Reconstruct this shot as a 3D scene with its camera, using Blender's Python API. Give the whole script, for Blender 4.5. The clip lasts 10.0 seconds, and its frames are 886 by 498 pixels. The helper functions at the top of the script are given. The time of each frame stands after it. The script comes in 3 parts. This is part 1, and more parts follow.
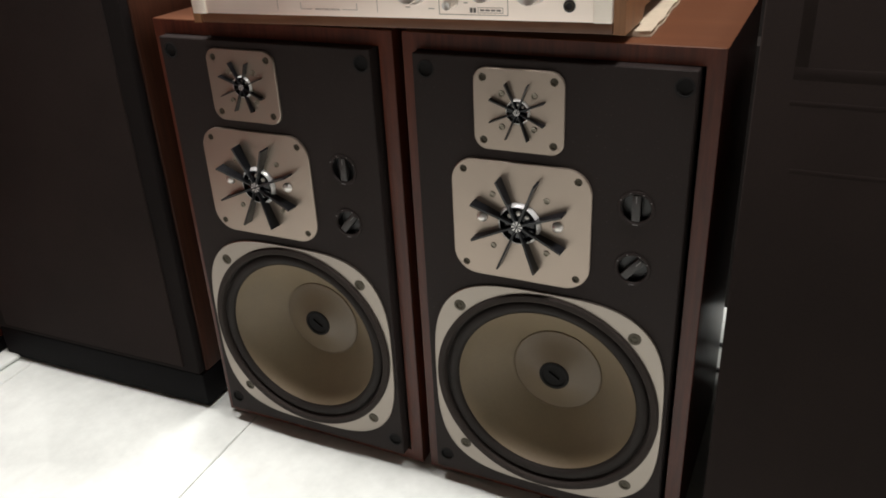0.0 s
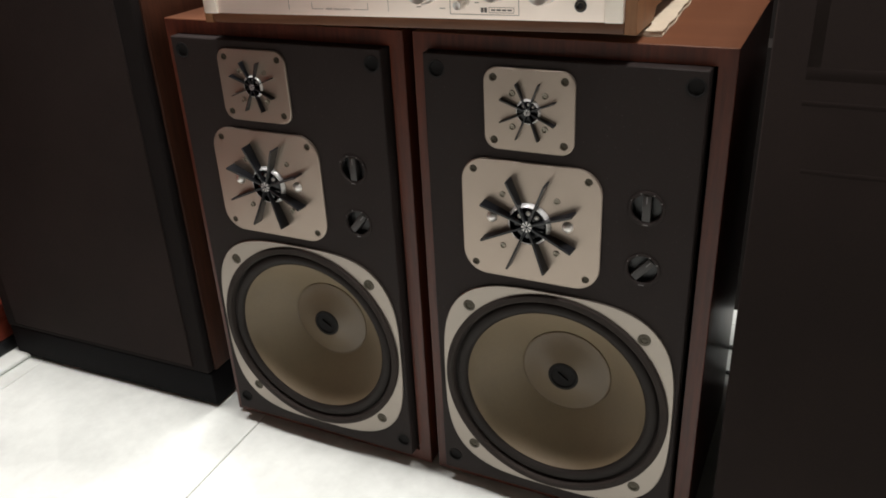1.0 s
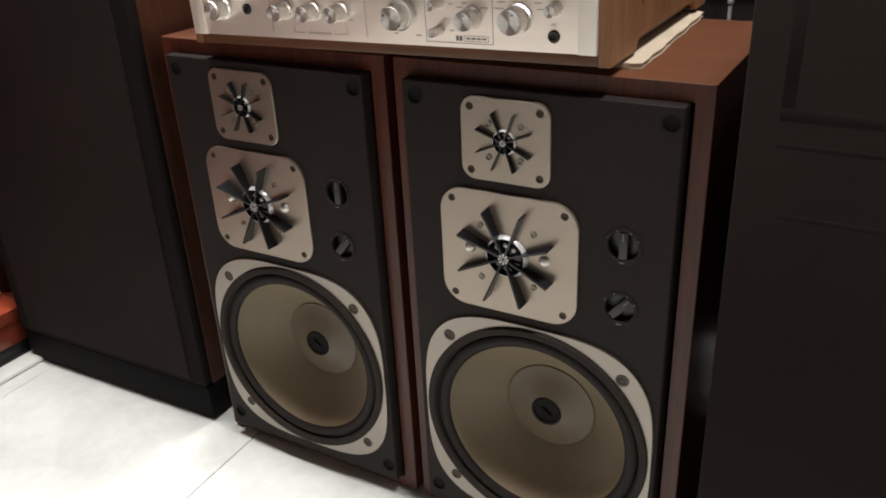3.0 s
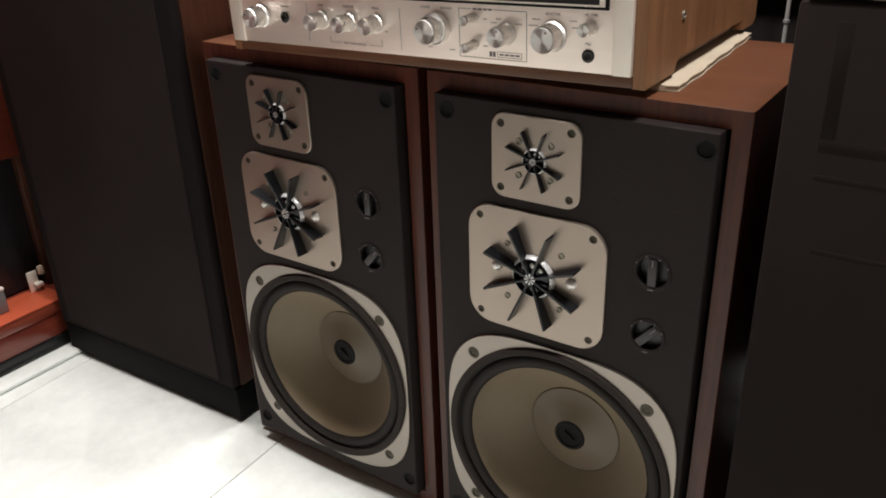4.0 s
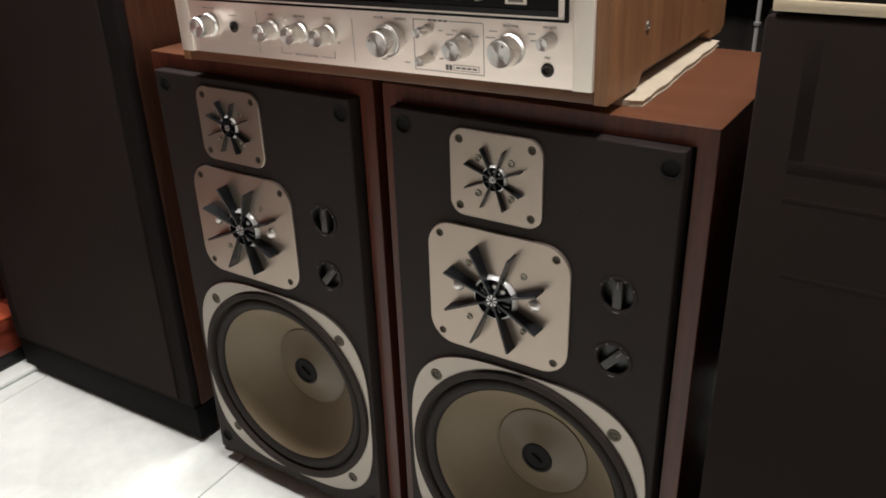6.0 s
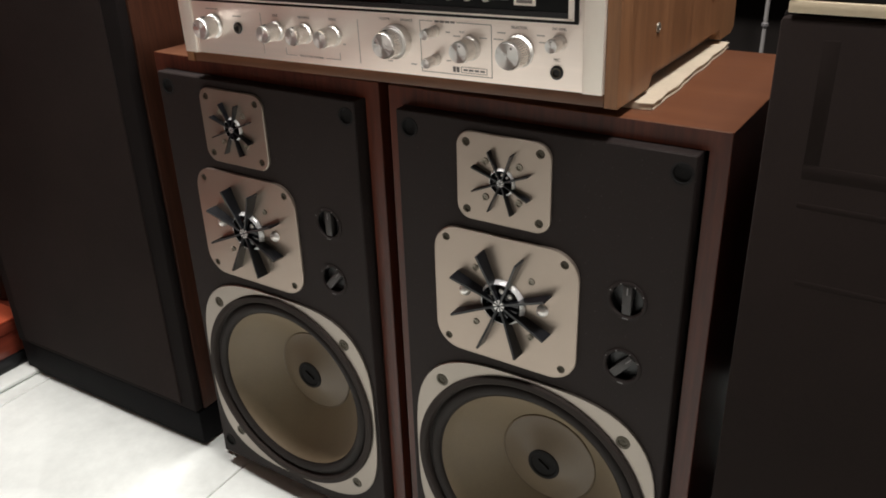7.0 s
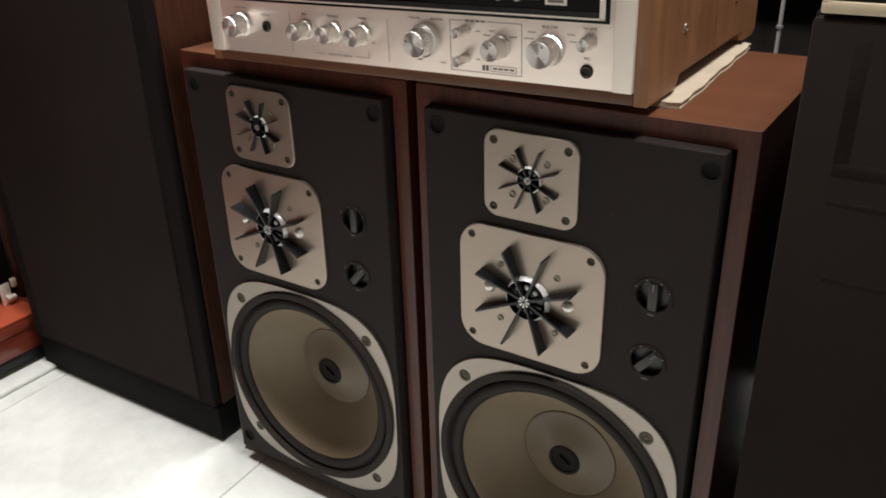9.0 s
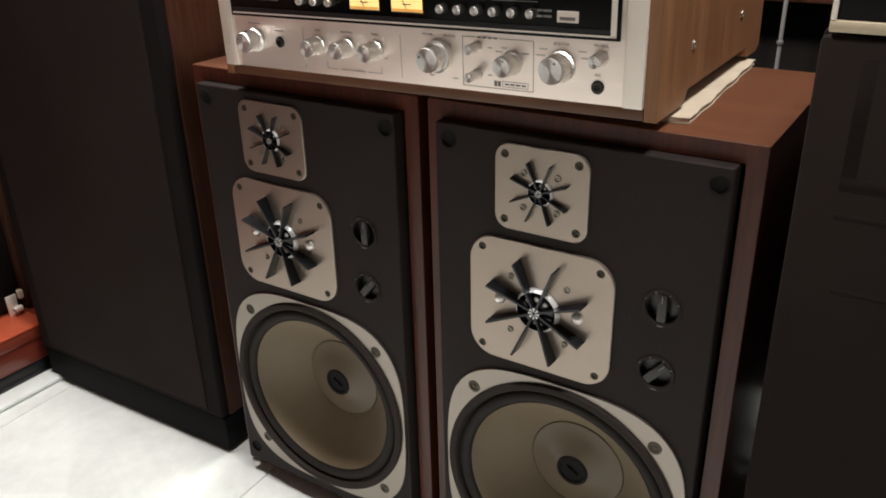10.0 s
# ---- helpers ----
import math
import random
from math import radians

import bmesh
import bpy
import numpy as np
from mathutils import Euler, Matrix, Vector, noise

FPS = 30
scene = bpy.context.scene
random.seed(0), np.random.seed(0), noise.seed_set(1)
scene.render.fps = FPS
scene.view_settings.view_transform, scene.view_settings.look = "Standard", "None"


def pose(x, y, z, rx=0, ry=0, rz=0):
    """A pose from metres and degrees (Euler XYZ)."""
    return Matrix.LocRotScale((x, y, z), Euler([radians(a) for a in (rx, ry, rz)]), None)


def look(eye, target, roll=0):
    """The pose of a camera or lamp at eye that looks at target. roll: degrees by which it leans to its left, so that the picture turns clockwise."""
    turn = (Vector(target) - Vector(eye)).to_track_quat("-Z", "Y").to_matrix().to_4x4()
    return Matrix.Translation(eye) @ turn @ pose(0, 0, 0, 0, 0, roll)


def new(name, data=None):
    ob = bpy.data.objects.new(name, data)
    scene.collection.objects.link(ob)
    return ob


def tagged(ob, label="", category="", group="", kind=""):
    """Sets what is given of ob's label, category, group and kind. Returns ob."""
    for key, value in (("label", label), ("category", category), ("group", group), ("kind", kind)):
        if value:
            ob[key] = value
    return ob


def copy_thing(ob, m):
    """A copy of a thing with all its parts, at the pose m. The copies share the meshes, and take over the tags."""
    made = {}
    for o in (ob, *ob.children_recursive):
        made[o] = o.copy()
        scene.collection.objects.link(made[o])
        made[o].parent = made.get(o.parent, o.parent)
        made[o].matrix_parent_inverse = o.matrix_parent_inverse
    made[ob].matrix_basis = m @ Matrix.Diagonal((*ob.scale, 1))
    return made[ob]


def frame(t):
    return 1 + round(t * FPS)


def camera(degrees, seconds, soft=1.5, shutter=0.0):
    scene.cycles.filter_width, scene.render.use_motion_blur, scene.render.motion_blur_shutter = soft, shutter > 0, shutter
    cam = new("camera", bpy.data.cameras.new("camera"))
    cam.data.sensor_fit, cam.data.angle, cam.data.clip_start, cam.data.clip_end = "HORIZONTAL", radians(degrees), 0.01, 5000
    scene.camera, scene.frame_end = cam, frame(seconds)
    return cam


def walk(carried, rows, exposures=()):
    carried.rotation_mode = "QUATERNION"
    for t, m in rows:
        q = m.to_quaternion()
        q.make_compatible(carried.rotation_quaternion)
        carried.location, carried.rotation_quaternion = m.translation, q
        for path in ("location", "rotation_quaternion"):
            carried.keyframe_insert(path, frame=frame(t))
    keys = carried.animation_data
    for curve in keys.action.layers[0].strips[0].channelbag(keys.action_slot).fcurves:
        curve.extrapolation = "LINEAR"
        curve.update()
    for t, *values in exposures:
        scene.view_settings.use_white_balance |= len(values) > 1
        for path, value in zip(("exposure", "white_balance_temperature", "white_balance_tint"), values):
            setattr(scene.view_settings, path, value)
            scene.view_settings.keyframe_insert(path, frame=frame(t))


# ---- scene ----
cam = camera(56.7, 10.0, soft=1.8)
PATH = [
    (0, (0.446, -0.812, 0.835), (-0.345, 0.789, -0.066), -3.0),
    (0.5, (0.444, -0.812, 0.833), (-0.356, 0.787, -0.064), -3.1),
    (1, (0.444, -0.815, 0.832), (-0.364, 0.782, -0.062), -3.0),
    (1.5, (0.446, -0.814, 0.829), (-0.36, 0.777, -0.078), -2.9),
    (2, (0.463, -0.805, 0.829), (-0.357, 0.78, -0.074), -2.8),
    (2.5, (0.493, -0.775, 0.835), (-0.388, 0.785, -0.054), -3.3),
    (2.7, (0.504, -0.761, 0.839), (-0.397, 0.791, -0.045), -3.3),
    (3.8, (0.523, -0.724, 0.85), (-0.502, 0.765, -0.006), -1.9),
    (4, (0.527, -0.718, 0.849), (-0.51, 0.761, -0.01), -2.0),
    (4.5, (0.53, -0.706, 0.858), (-0.506, 0.772, -0.003), -2.0),
    (5, (0.526, -0.689, 0.857), (-0.484, 0.795, -0.024), -2.2),
    (5.5, (0.521, -0.674, 0.855), (-0.477, 0.824, -0.018), -1.9),
    (5.7, (0.522, -0.671, 0.856), (-0.471, 0.831, -0.015), -1.9),
    (7, (0.51, -0.659, 0.855), (-0.488, 0.84, -0.016), -1.9),
    (7.5, (0.51, -0.664, 0.856), (-0.494, 0.831, -0.014), -2.0),
    (8, (0.507, -0.668, 0.856), (-0.5, 0.824, -0.015), -2.1),
    (8.5, (0.503, -0.674, 0.856), (-0.503, 0.821, -0.013), -2.0),
    (9, (0.495, -0.683, 0.855), (-0.507, 0.815, -0.011), -1.6),
    (9.5, (0.491, -0.692, 0.86), (-0.507, 0.812, -0.001), -1.5),
    (10, (0.488, -0.701, 0.861), (-0.513, 0.813, 0.021), -1.4),
]
walk(cam, [(t, look(eye, target, roll)) for t, eye, target, roll in PATH])


# ---- world and lamps ----
world = bpy.data.worlds.new("room_world")
scene.world = world
world.use_nodes = True
world.node_tree.nodes["Background"].inputs[0].default_value = (0.02, 0.018, 0.016, 1)
world.node_tree.nodes["Background"].inputs[1].default_value = 0.3

CEILING = 2.55


def lamp(name, x, y, size_x, size_y, watts, colour):
    data = bpy.data.lights.new(name, "AREA")
    data.shape, data.size, data.size_y, data.energy, data.color = "RECTANGLE", size_x, size_y, watts, colour
    ob = new(name, data)
    ob.matrix_world = look((x, y, CEILING - 0.045), (x, y + 0.0001, 0))
    return ob


LAMPS = [(-0.62, -0.06, 0.34, 0.34, 50.0), (0.80, -0.12, 0.3, 0.3, 45.0), (-0.35, 0.29, 0.16, 0.16, 27.0)]
for lx, ly, sx, sy, w in LAMPS:
    lamp("ceiling_lamp", lx, ly, sx, sy, w, (1.0, 0.955, 0.93))


# ---- materials ----
def node(tree, kind, **values):
    n = tree.nodes.new(kind)
    for k, v in values.items():
        n.inputs[k].default_value = v
    return n


def material(name, base, rough=0.5, metal=0.0, vary=0.12, scale=6.0, fine=180.0, bump=0.05, coat=0.0, stretch=(1, 1, 1),
             rough_vary=0.1, aniso=0.0, second=None, dust=0.0, radial=False):
    m = bpy.data.materials.new(name)
    m.use_nodes = True
    t = m.node_tree
    b = t.nodes["Principled BSDF"]
    tc = t.nodes.new("ShaderNodeTexCoord")
    mp = t.nodes.new("ShaderNodeMapping")
    mp.inputs["Scale"].default_value = stretch
    t.links.new(tc.outputs["Object"], mp.inputs["Vector"])
    big = node(t, "ShaderNodeTexNoise", Scale=scale, Detail=5.0, Roughness=0.6)
    small = node(t, "ShaderNodeTexNoise", Scale=fine, Detail=3.0, Roughness=0.6)
    for n in (big, small):
        t.links.new(mp.outputs["Vector"], n.inputs["Vector"])
    both = t.nodes.new("ShaderNodeMath")
    both.operation = "MULTIPLY_ADD"
    both.inputs[1].default_value = 0.35
    t.links.new(small.outputs["Fac"], both.inputs[0])
    t.links.new(big.outputs["Fac"], both.inputs[2])
    ramp = t.nodes.new("ShaderNodeValToRGB")
    dark = [c * (1 - vary) for c in base]
    light = [min(1, c * (1 + vary)) for c in (second or base)]
    ramp.color_ramp.elements[0].position, ramp.color_ramp.elements[1].position = 0.42, 0.92
    ramp.color_ramp.elements[0].color, ramp.color_ramp.elements[1].color = (*dark, 1), (*light, 1)
    t.links.new(both.outputs[0], ramp.inputs["Fac"])
    colour = ramp.outputs["Color"]
    if dust:
        speck = node(t, "ShaderNodeTexNoise", Scale=420.0, Detail=2.0)
        t.links.new(tc.outputs["Object"], speck.inputs["Vector"])
        sr = t.nodes.new("ShaderNodeValToRGB")
        sr.color_ramp.elements[0].position, sr.color_ramp.elements[1].position = 0.66, 0.74
        sr.color_ramp.elements[1].color = (dust, dust, dust, 1)
        t.links.new(speck.outputs["Fac"], sr.inputs["Fac"])
        mix = t.nodes.new("ShaderNodeMixRGB")
        t.links.new(sr.outputs["Color"], mix.inputs["Fac"])
        t.links.new(colour, mix.inputs["Color1"])
        mix.inputs["Color2"].default_value = (0.35, 0.33, 0.3, 1)
        colour = mix.outputs["Color"]
    t.links.new(colour, b.inputs["Base Color"])
    rr = t.nodes.new("ShaderNodeMapRange")
    rr.inputs["To Min"].default_value, rr.inputs["To Max"].default_value = max(0.02, rough - rough_vary), min(1, rough + rough_vary)
    t.links.new(big.outputs["Fac"], rr.inputs["Value"])
    t.links.new(rr.outputs["Result"], b.inputs["Roughness"])
    b.inputs["Metallic"].default_value = metal
    b.inputs["Coat Weight"].default_value = coat
    b.inputs["Coat Roughness"].default_value = 0.12
    b.inputs["Anisotropic"].default_value = aniso
    if bump:
        bp = t.nodes.new("ShaderNodeBump")
        bp.inputs["Strength"].default_value, bp.inputs["Distance"].default_value = bump, 0.001
        t.links.new(small.outputs["Fac"], bp.inputs["Height"])
        t.links.new(bp.outputs["Normal"], b.inputs["Normal"])
    if radial:
        tg = t.nodes.new("ShaderNodeTangent")
        tg.direction_type, tg.axis = "RADIAL", "Y"
        t.links.new(tg.outputs["Tangent"], b.inputs["Tangent"])
    return m


def wood(name, dark, light, rough, grain=(60, 3, 60), coat=0.0, bump=0.12):
    """Veneer: fine streaks along the axis with the small grain number, over broad figure."""
    m = bpy.data.materials.new(name)
    m.use_nodes = True
    t = m.node_tree
    b = t.nodes["Principled BSDF"]
    tc = t.nodes.new("ShaderNodeTexCoord")
    mp = t.nodes.new("ShaderNodeMapping")
    mp.inputs["Scale"].default_value = grain
    t.links.new(tc.outputs["Object"], mp.inputs["Vector"])
    streak = node(t, "ShaderNodeTexNoise", Scale=3.0, Detail=8.0, Roughness=0.65, Distortion=0.25)
    figure = node(t, "ShaderNodeTexNoise", Scale=0.35, Detail=3.0, Roughness=0.5, Distortion=0.6)
    for n in (streak, figure):
        t.links.new(mp.outputs["Vector"], n.inputs["Vector"])
    mix = t.nodes.new("ShaderNodeMath")
    mix.operation = "MULTIPLY_ADD"
    mix.inputs[1].default_value = 0.6
    t.links.new(figure.outputs["Fac"], mix.inputs[0])
    t.links.new(streak.outputs["Fac"], mix.inputs[2])
    ramp = t.nodes.new("ShaderNodeValToRGB")
    ramp.color_ramp.elements[0].position, ramp.color_ramp.elements[1].position = 0.55, 1.05
    ramp.color_ramp.elements[0].color, ramp.color_ramp.elements[1].color = (*dark, 1), (*light, 1)
    t.links.new(mix.outputs[0], ramp.inputs["Fac"])
    t.links.new(ramp.outputs["Color"], b.inputs["Base Color"])
    rr = t.nodes.new("ShaderNodeMapRange")
    rr.inputs["To Min"].default_value, rr.inputs["To Max"].default_value = rough - 0.08, rough + 0.12
    t.links.new(streak.outputs["Fac"], rr.inputs["Value"])
    t.links.new(rr.outputs["Result"], b.inputs["Roughness"])
    b.inputs["Coat Weight"].default_value = coat
    b.inputs["Coat Roughness"].default_value = 0.15
    bp = t.nodes.new("ShaderNodeBump")
    bp.inputs["Strength"].default_value, bp.inputs["Distance"].default_value = bump, 0.0006
    t.links.new(streak.outputs["Fac"], bp.inputs["Height"])
    t.links.new(bp.outputs["Normal"], b.inputs["Normal"])
    return m


def cloth(name, base, pitch=2600.0):
    """Woven grille cloth: two crossed sets of threads."""
    m = material(name, base, rough=0.9, vary=0.25, scale=4, fine=300, bump=0)
    t = m.node_tree
    b = t.nodes["Principled BSDF"]
    tc = t.nodes.new("ShaderNodeTexCoord")
    waves = []
    for axis in ("X", "Z"):
        w = node(t, "ShaderNodeTexWave", Scale=pitch / 6.0, Distortion=1.0, Detail=1.0)
        w.bands_direction = axis
        t.links.new(tc.outputs["Object"], w.inputs["Vector"])
        waves.append(w)
    mul = t.nodes.new("ShaderNodeMath")
    mul.operation = "MULTIPLY"
    t.links.new(waves[0].outputs["Fac"], mul.inputs[0])
    t.links.new(waves[1].outputs["Fac"], mul.inputs[1])
    bp = t.nodes.new("ShaderNodeBump")
    bp.inputs["Strength"].default_value, bp.inputs["Distance"].default_value = 0.10, 0.0005
    b.inputs["Specular IOR Level"].default_value = 0.1
    t.links.new(mul.outputs[0], bp.inputs["Height"])
    t.links.new(bp.outputs["Normal"], b.inputs["Normal"])
    return m


def glowing(name, colour, strength):
    m = bpy.data.materials.new(name)
    m.use_nodes = True
    b = m.node_tree.nodes["Principled BSDF"]
    b.inputs["Base Color"].default_value = (*colour, 1)
    b.inputs["Emission Color"].default_value = (*colour, 1)
    b.inputs["Emission Strength"].default_value = strength
    return m


# One veneer in two tones: lit for the tops, shaded for fronts and sides.
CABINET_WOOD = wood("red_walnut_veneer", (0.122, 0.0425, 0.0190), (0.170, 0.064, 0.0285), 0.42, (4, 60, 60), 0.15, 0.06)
CABINET_SHADED = wood("red_walnut_shaded", (0.048, 0.0120, 0.0070), (0.110, 0.0275, 0.0142), 0.32, (60, 60, 4), 0.05)
CABINET_SHADED.node_tree.nodes["Principled BSDF"].inputs["Specular IOR Level"].default_value = 0.34
CASE_WOOD = wood("walnut_case", (0.180, 0.082, 0.036), (0.300, 0.142, 0.064), 0.45, (60, 40, 3))
CASE_STRIP = wood("walnut_strip", (0.09, 0.036, 0.0165), (0.155, 0.066, 0.030), 0.45, (3, 40, 60))
TALL_WOOD = wood("brown_tall_side", (0.032, 0.0115, 0.0066), (0.080, 0.029, 0.0155), 0.4, (60, 60, 4))
RED_WOOD = wood("red_polished_wood", (0.12, 0.020, 0.012), (0.22, 0.045, 0.024), 0.3, (60, 4, 60), 0.4)
BAFFLE = material("charcoal_baffle_paint", (0.0218, 0.0160, 0.0148), 0.66, 0.0, 0.15, 5, 500, 0.12, dust=0.10)
BAFFLE.node_tree.nodes["Principled BSDF"].inputs["Specular IOR Level"].default_value = 0.17
PLATE = material("champagne_plate", (0.375, 0.312, 0.262), 0.34, 0.80, 0.04, 8, 900, 0.03, rough_vary=0.05)
FRAME = material("cast_frame_grey", (0.285, 0.252, 0.220), 0.30, 0.92, 0.05, 8, 900, 0.03, rough_vary=0.05)
RING = material("grey_gasket", (0.030, 0.0232, 0.0202), 0.8, 0, 0.15, 12, 300, 0.2)
SURROUND = material("rubber_surround", (0.019, 0.0150, 0.0132), 0.7, 0, 0.15, 12, 300, 0.08)
CONE = material("tan_paper_cone", (0.172, 0.130, 0.078), 0.58, 0, 0.12, 9, 260, 0.08, coat=0.04)
FELT = material("black_felt", (0.0135, 0.0128, 0.0128), 0.9, 0, 0.3, 30, 500, 0.3)
for matt in (RING, SURROUND, FELT):
    matt.node_tree.nodes["Principled BSDF"].inputs["Specular IOR Level"].default_value = 0.22
CAP = material("tan_dust_cap", (0.145, 0.106, 0.064), 0.45, 0, 0.08, 8, 300, 0.05, coat=0.1)
BLACK = material("black_plastic", (0.012, 0.012, 0.013), 0.35, 0, 0.1, 10, 300, 0.03)
FIN = material("black_fin_plastic", (0.0055, 0.0064, 0.0085), 0.36, 0, 0.1, 20, 300, 0.02)
DOME = material("black_dome", (0.01, 0.011, 0.014), 0.12, 0, 0.1, 20, 300, 0.0, rough_vary=0.03)
CHROME = material("chrome", (0.82, 0.81, 0.79), 0.12, 1.0, 0.03, 20, 300, 0.0, rough_vary=0.04)
BRASS = material("dull_brass_screw", (0.066, 0.056, 0.038), 0.46, 0.45, 0.2, 60, 500, 0.1)
SILVER = material("brushed_aluminium", (0.97, 0.845, 0.765), 0.34, 0.58, 0.03, 3, 60, 0.03, stretch=(0.6, 60, 60), aniso=0.5)
SILVER_EDGE = material("pale_aluminium_border", (0.92, 0.84, 0.755), 0.42, 0.45, 0.03, 3, 300, 0.02)
KNOB = material("turned_aluminium", (0.90, 0.88, 0.85), 0.42, 1.0, 0.04, 20, 400, 0.02, rough_vary=0.03, aniso=0.97, radial=True)
INK = material("dark_print", (0.17, 0.15, 0.14), 0.6)
PALE_INK = material("pale_print", (0.34, 0.30, 0.275), 0.6)
GLASS_BLACK = material("black_dial_glass", (0.004, 0.0035, 0.0035), 0.08, 0, 0.1, 5, 100, 0.0, rough_vary=0.03)
GLASS_BLACK.node_tree.nodes["Principled BSDF"].inputs["Specular IOR Level"].default_value = 0.12
CARD = material("corrugated_card", (0.60, 0.51, 0.385), 0.85, 0, 0.12, 14, 200, 0.3)
GRILLE = cloth("black_grille_cloth", (0.0238, 0.0172, 0.0158))
# Grille cloth dimmed for the right speaker: weaker light put into its colour.
GRILLE_DIM = cloth("brown_black_grille_dimmed", (0.0168, 0.0118, 0.0104))
GRILLE_EDGE = cloth("black_grille_frame", (0.0120, 0.0095, 0.0092))
PLINTH = material("blue_black_plinth", (0.0052, 0.0048, 0.0055), 0.7, 0, 0.15, 6, 300, 0.05)
PLINTH.node_tree.nodes["Principled BSDF"].inputs["Specular IOR Level"].default_value = 0.1
TILE = material("cream_marble_tile", (0.670, 0.70, 0.668), 0.24, 0, 0.08, 7, 45, 0.01, second=(0.769, 0.80, 0.765))
GROUT = material("grey_grout", (0.36, 0.34, 0.31), 0.9)
WALL = material("plain_wall_paint", (0.27, 0.245, 0.22), 0.8)
CEILING_PAINT = material("ceiling_paint", (0.25, 0.235, 0.215), 0.85)
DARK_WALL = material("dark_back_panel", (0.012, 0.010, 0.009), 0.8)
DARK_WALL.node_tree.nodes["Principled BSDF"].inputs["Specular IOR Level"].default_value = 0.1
PIPE = material("grey_cable_sheath", (0.22, 0.21, 0.20), 0.45)
CREAM = material("cream_trim", (0.62, 0.52, 0.37), 0.5, 0.1)
ORANGE = material("orange_red_top", (0.45, 0.085, 0.038), 0.4, 0, 0.1, 10, 200, 0.05)
GREY = material("dull_grey_metal", (0.22, 0.21, 0.21), 0.4, 0.4)
AMBER = glowing("amber_meter_band", (0.85, 0.42, 0.10), 0.45)
METER = glowing("lit_meter_face", (1.0, 0.70, 0.25), 0.85)
GREEN = glowing("green_indicator", (0.05, 0.35, 0.28), 0.35)
LAMP_FACE = glowing("lamp_diffuser", (1.0, 0.88, 0.72), 3.0)


# ---- shapes ----
def finish(bm, smooth=35):
    bmesh.ops.recalc_face_normals(bm, faces=bm.faces)
    if smooth:
        for f in bm.faces:
            f.smooth = True
        for e in bm.edges:
            if len(e.link_faces) == 2 and e.calc_face_angle(0) > radians(smooth):
                e.smooth = False
    return bm


def mesh_of(name, bm, mat):
    me = bpy.data.meshes.new(name)
    bm.to_mesh(me)
    bm.free()
    me.materials.append(mat)
    return me


def part(name, bm, mat, parent=None, label="", at=None):
    ob = new(name, mesh_of(name, finish(bm), mat))
    if parent:
        ob.parent = parent
    if at is not None:
        ob.matrix_basis = at
    if label:
        tagged(ob, label)
    return ob


def share(name, me, parent, at):
    ob = new(name, me)
    ob.parent = parent
    ob.matrix_basis = at
    return ob


def box(x0, y0, z0, x1, y1, z1, bevel=0.0, seg=2, bm=None):
    bm = bm or bmesh.new()
    made = bmesh.ops.create_cube(bm, size=1.0)["verts"]
    for v in made:
        v.co = Vector(((x0 + x1) / 2 + v.co.x * (x1 - x0), (y0 + y1) / 2 + v.co.y * (y1 - y0), (z0 + z1) / 2 + v.co.z * (z1 - z0)))
    if bevel:
        es = list({e for v in made for e in v.link_edges})
        bmesh.ops.bevel(bm, geom=es, offset=bevel, segments=seg, affect="EDGES", profile=0.5)
    return bm


def turned(profile, n=48, closed=False):
    """A shape turned about the y axis; profile: (radius, y) from the rim inwards. A radius of 0 ends in one point."""
    bm = bmesh.new()
    rings = []
    for r, y in profile:
        if r <= 0:
            rings.append([bm.verts.new((0, y, 0))])
        else:
            rings.append([bm.verts.new((r * math.cos(2 * math.pi * i / n), y, r * math.sin(2 * math.pi * i / n))) for i in range(n)])
    pairs = list(zip(rings, rings[1:]))
    if closed:
        pairs.append((rings[-1], rings[0]))
    for a, b in pairs:
        for i in range(n):
            j = (i + 1) % n
            if len(b) == 1:
                bm.faces.new((a[i], a[j], b[0]))
            elif len(a) == 1:
                bm.faces.new((a[0], b[j], b[i]))
            else:
                bm.faces.new((a[i], a[j], b[j], b[i]))
    return bm


def circle(r, n=64, cx=0.0, cz=0.0):
    return [(cx + r * math.cos(2 * math.pi * i / n), cz + r * math.sin(2 * math.pi * i / n)) for i in range(n)]


def rounded(hx, hz, r, n=10, cx=0.0, cz=0.0):
    pts = []
    for sx, sz, a0 in ((1, 1, 0), (-1, 1, 90), (-1, -1, 180), (1, -1, 270)):
        for i in range(n + 1):
            a = radians(a0 + 90 * i / n)
            pts.append((cx + sx * (hx - r) + r * math.cos(a), cz + sz * (hz - r) + r * math.sin(a)))
    return pts


def squircle(h, p, n=96):
    pts = []
    for i in range(n):
        a = 2 * math.pi * i / n
        c, s = math.cos(a), math.sin(a)
        k = (abs(c) ** p + abs(s) ** p) ** (-1 / p)
        pts.append((h * k * c, h * k * s))
    return pts


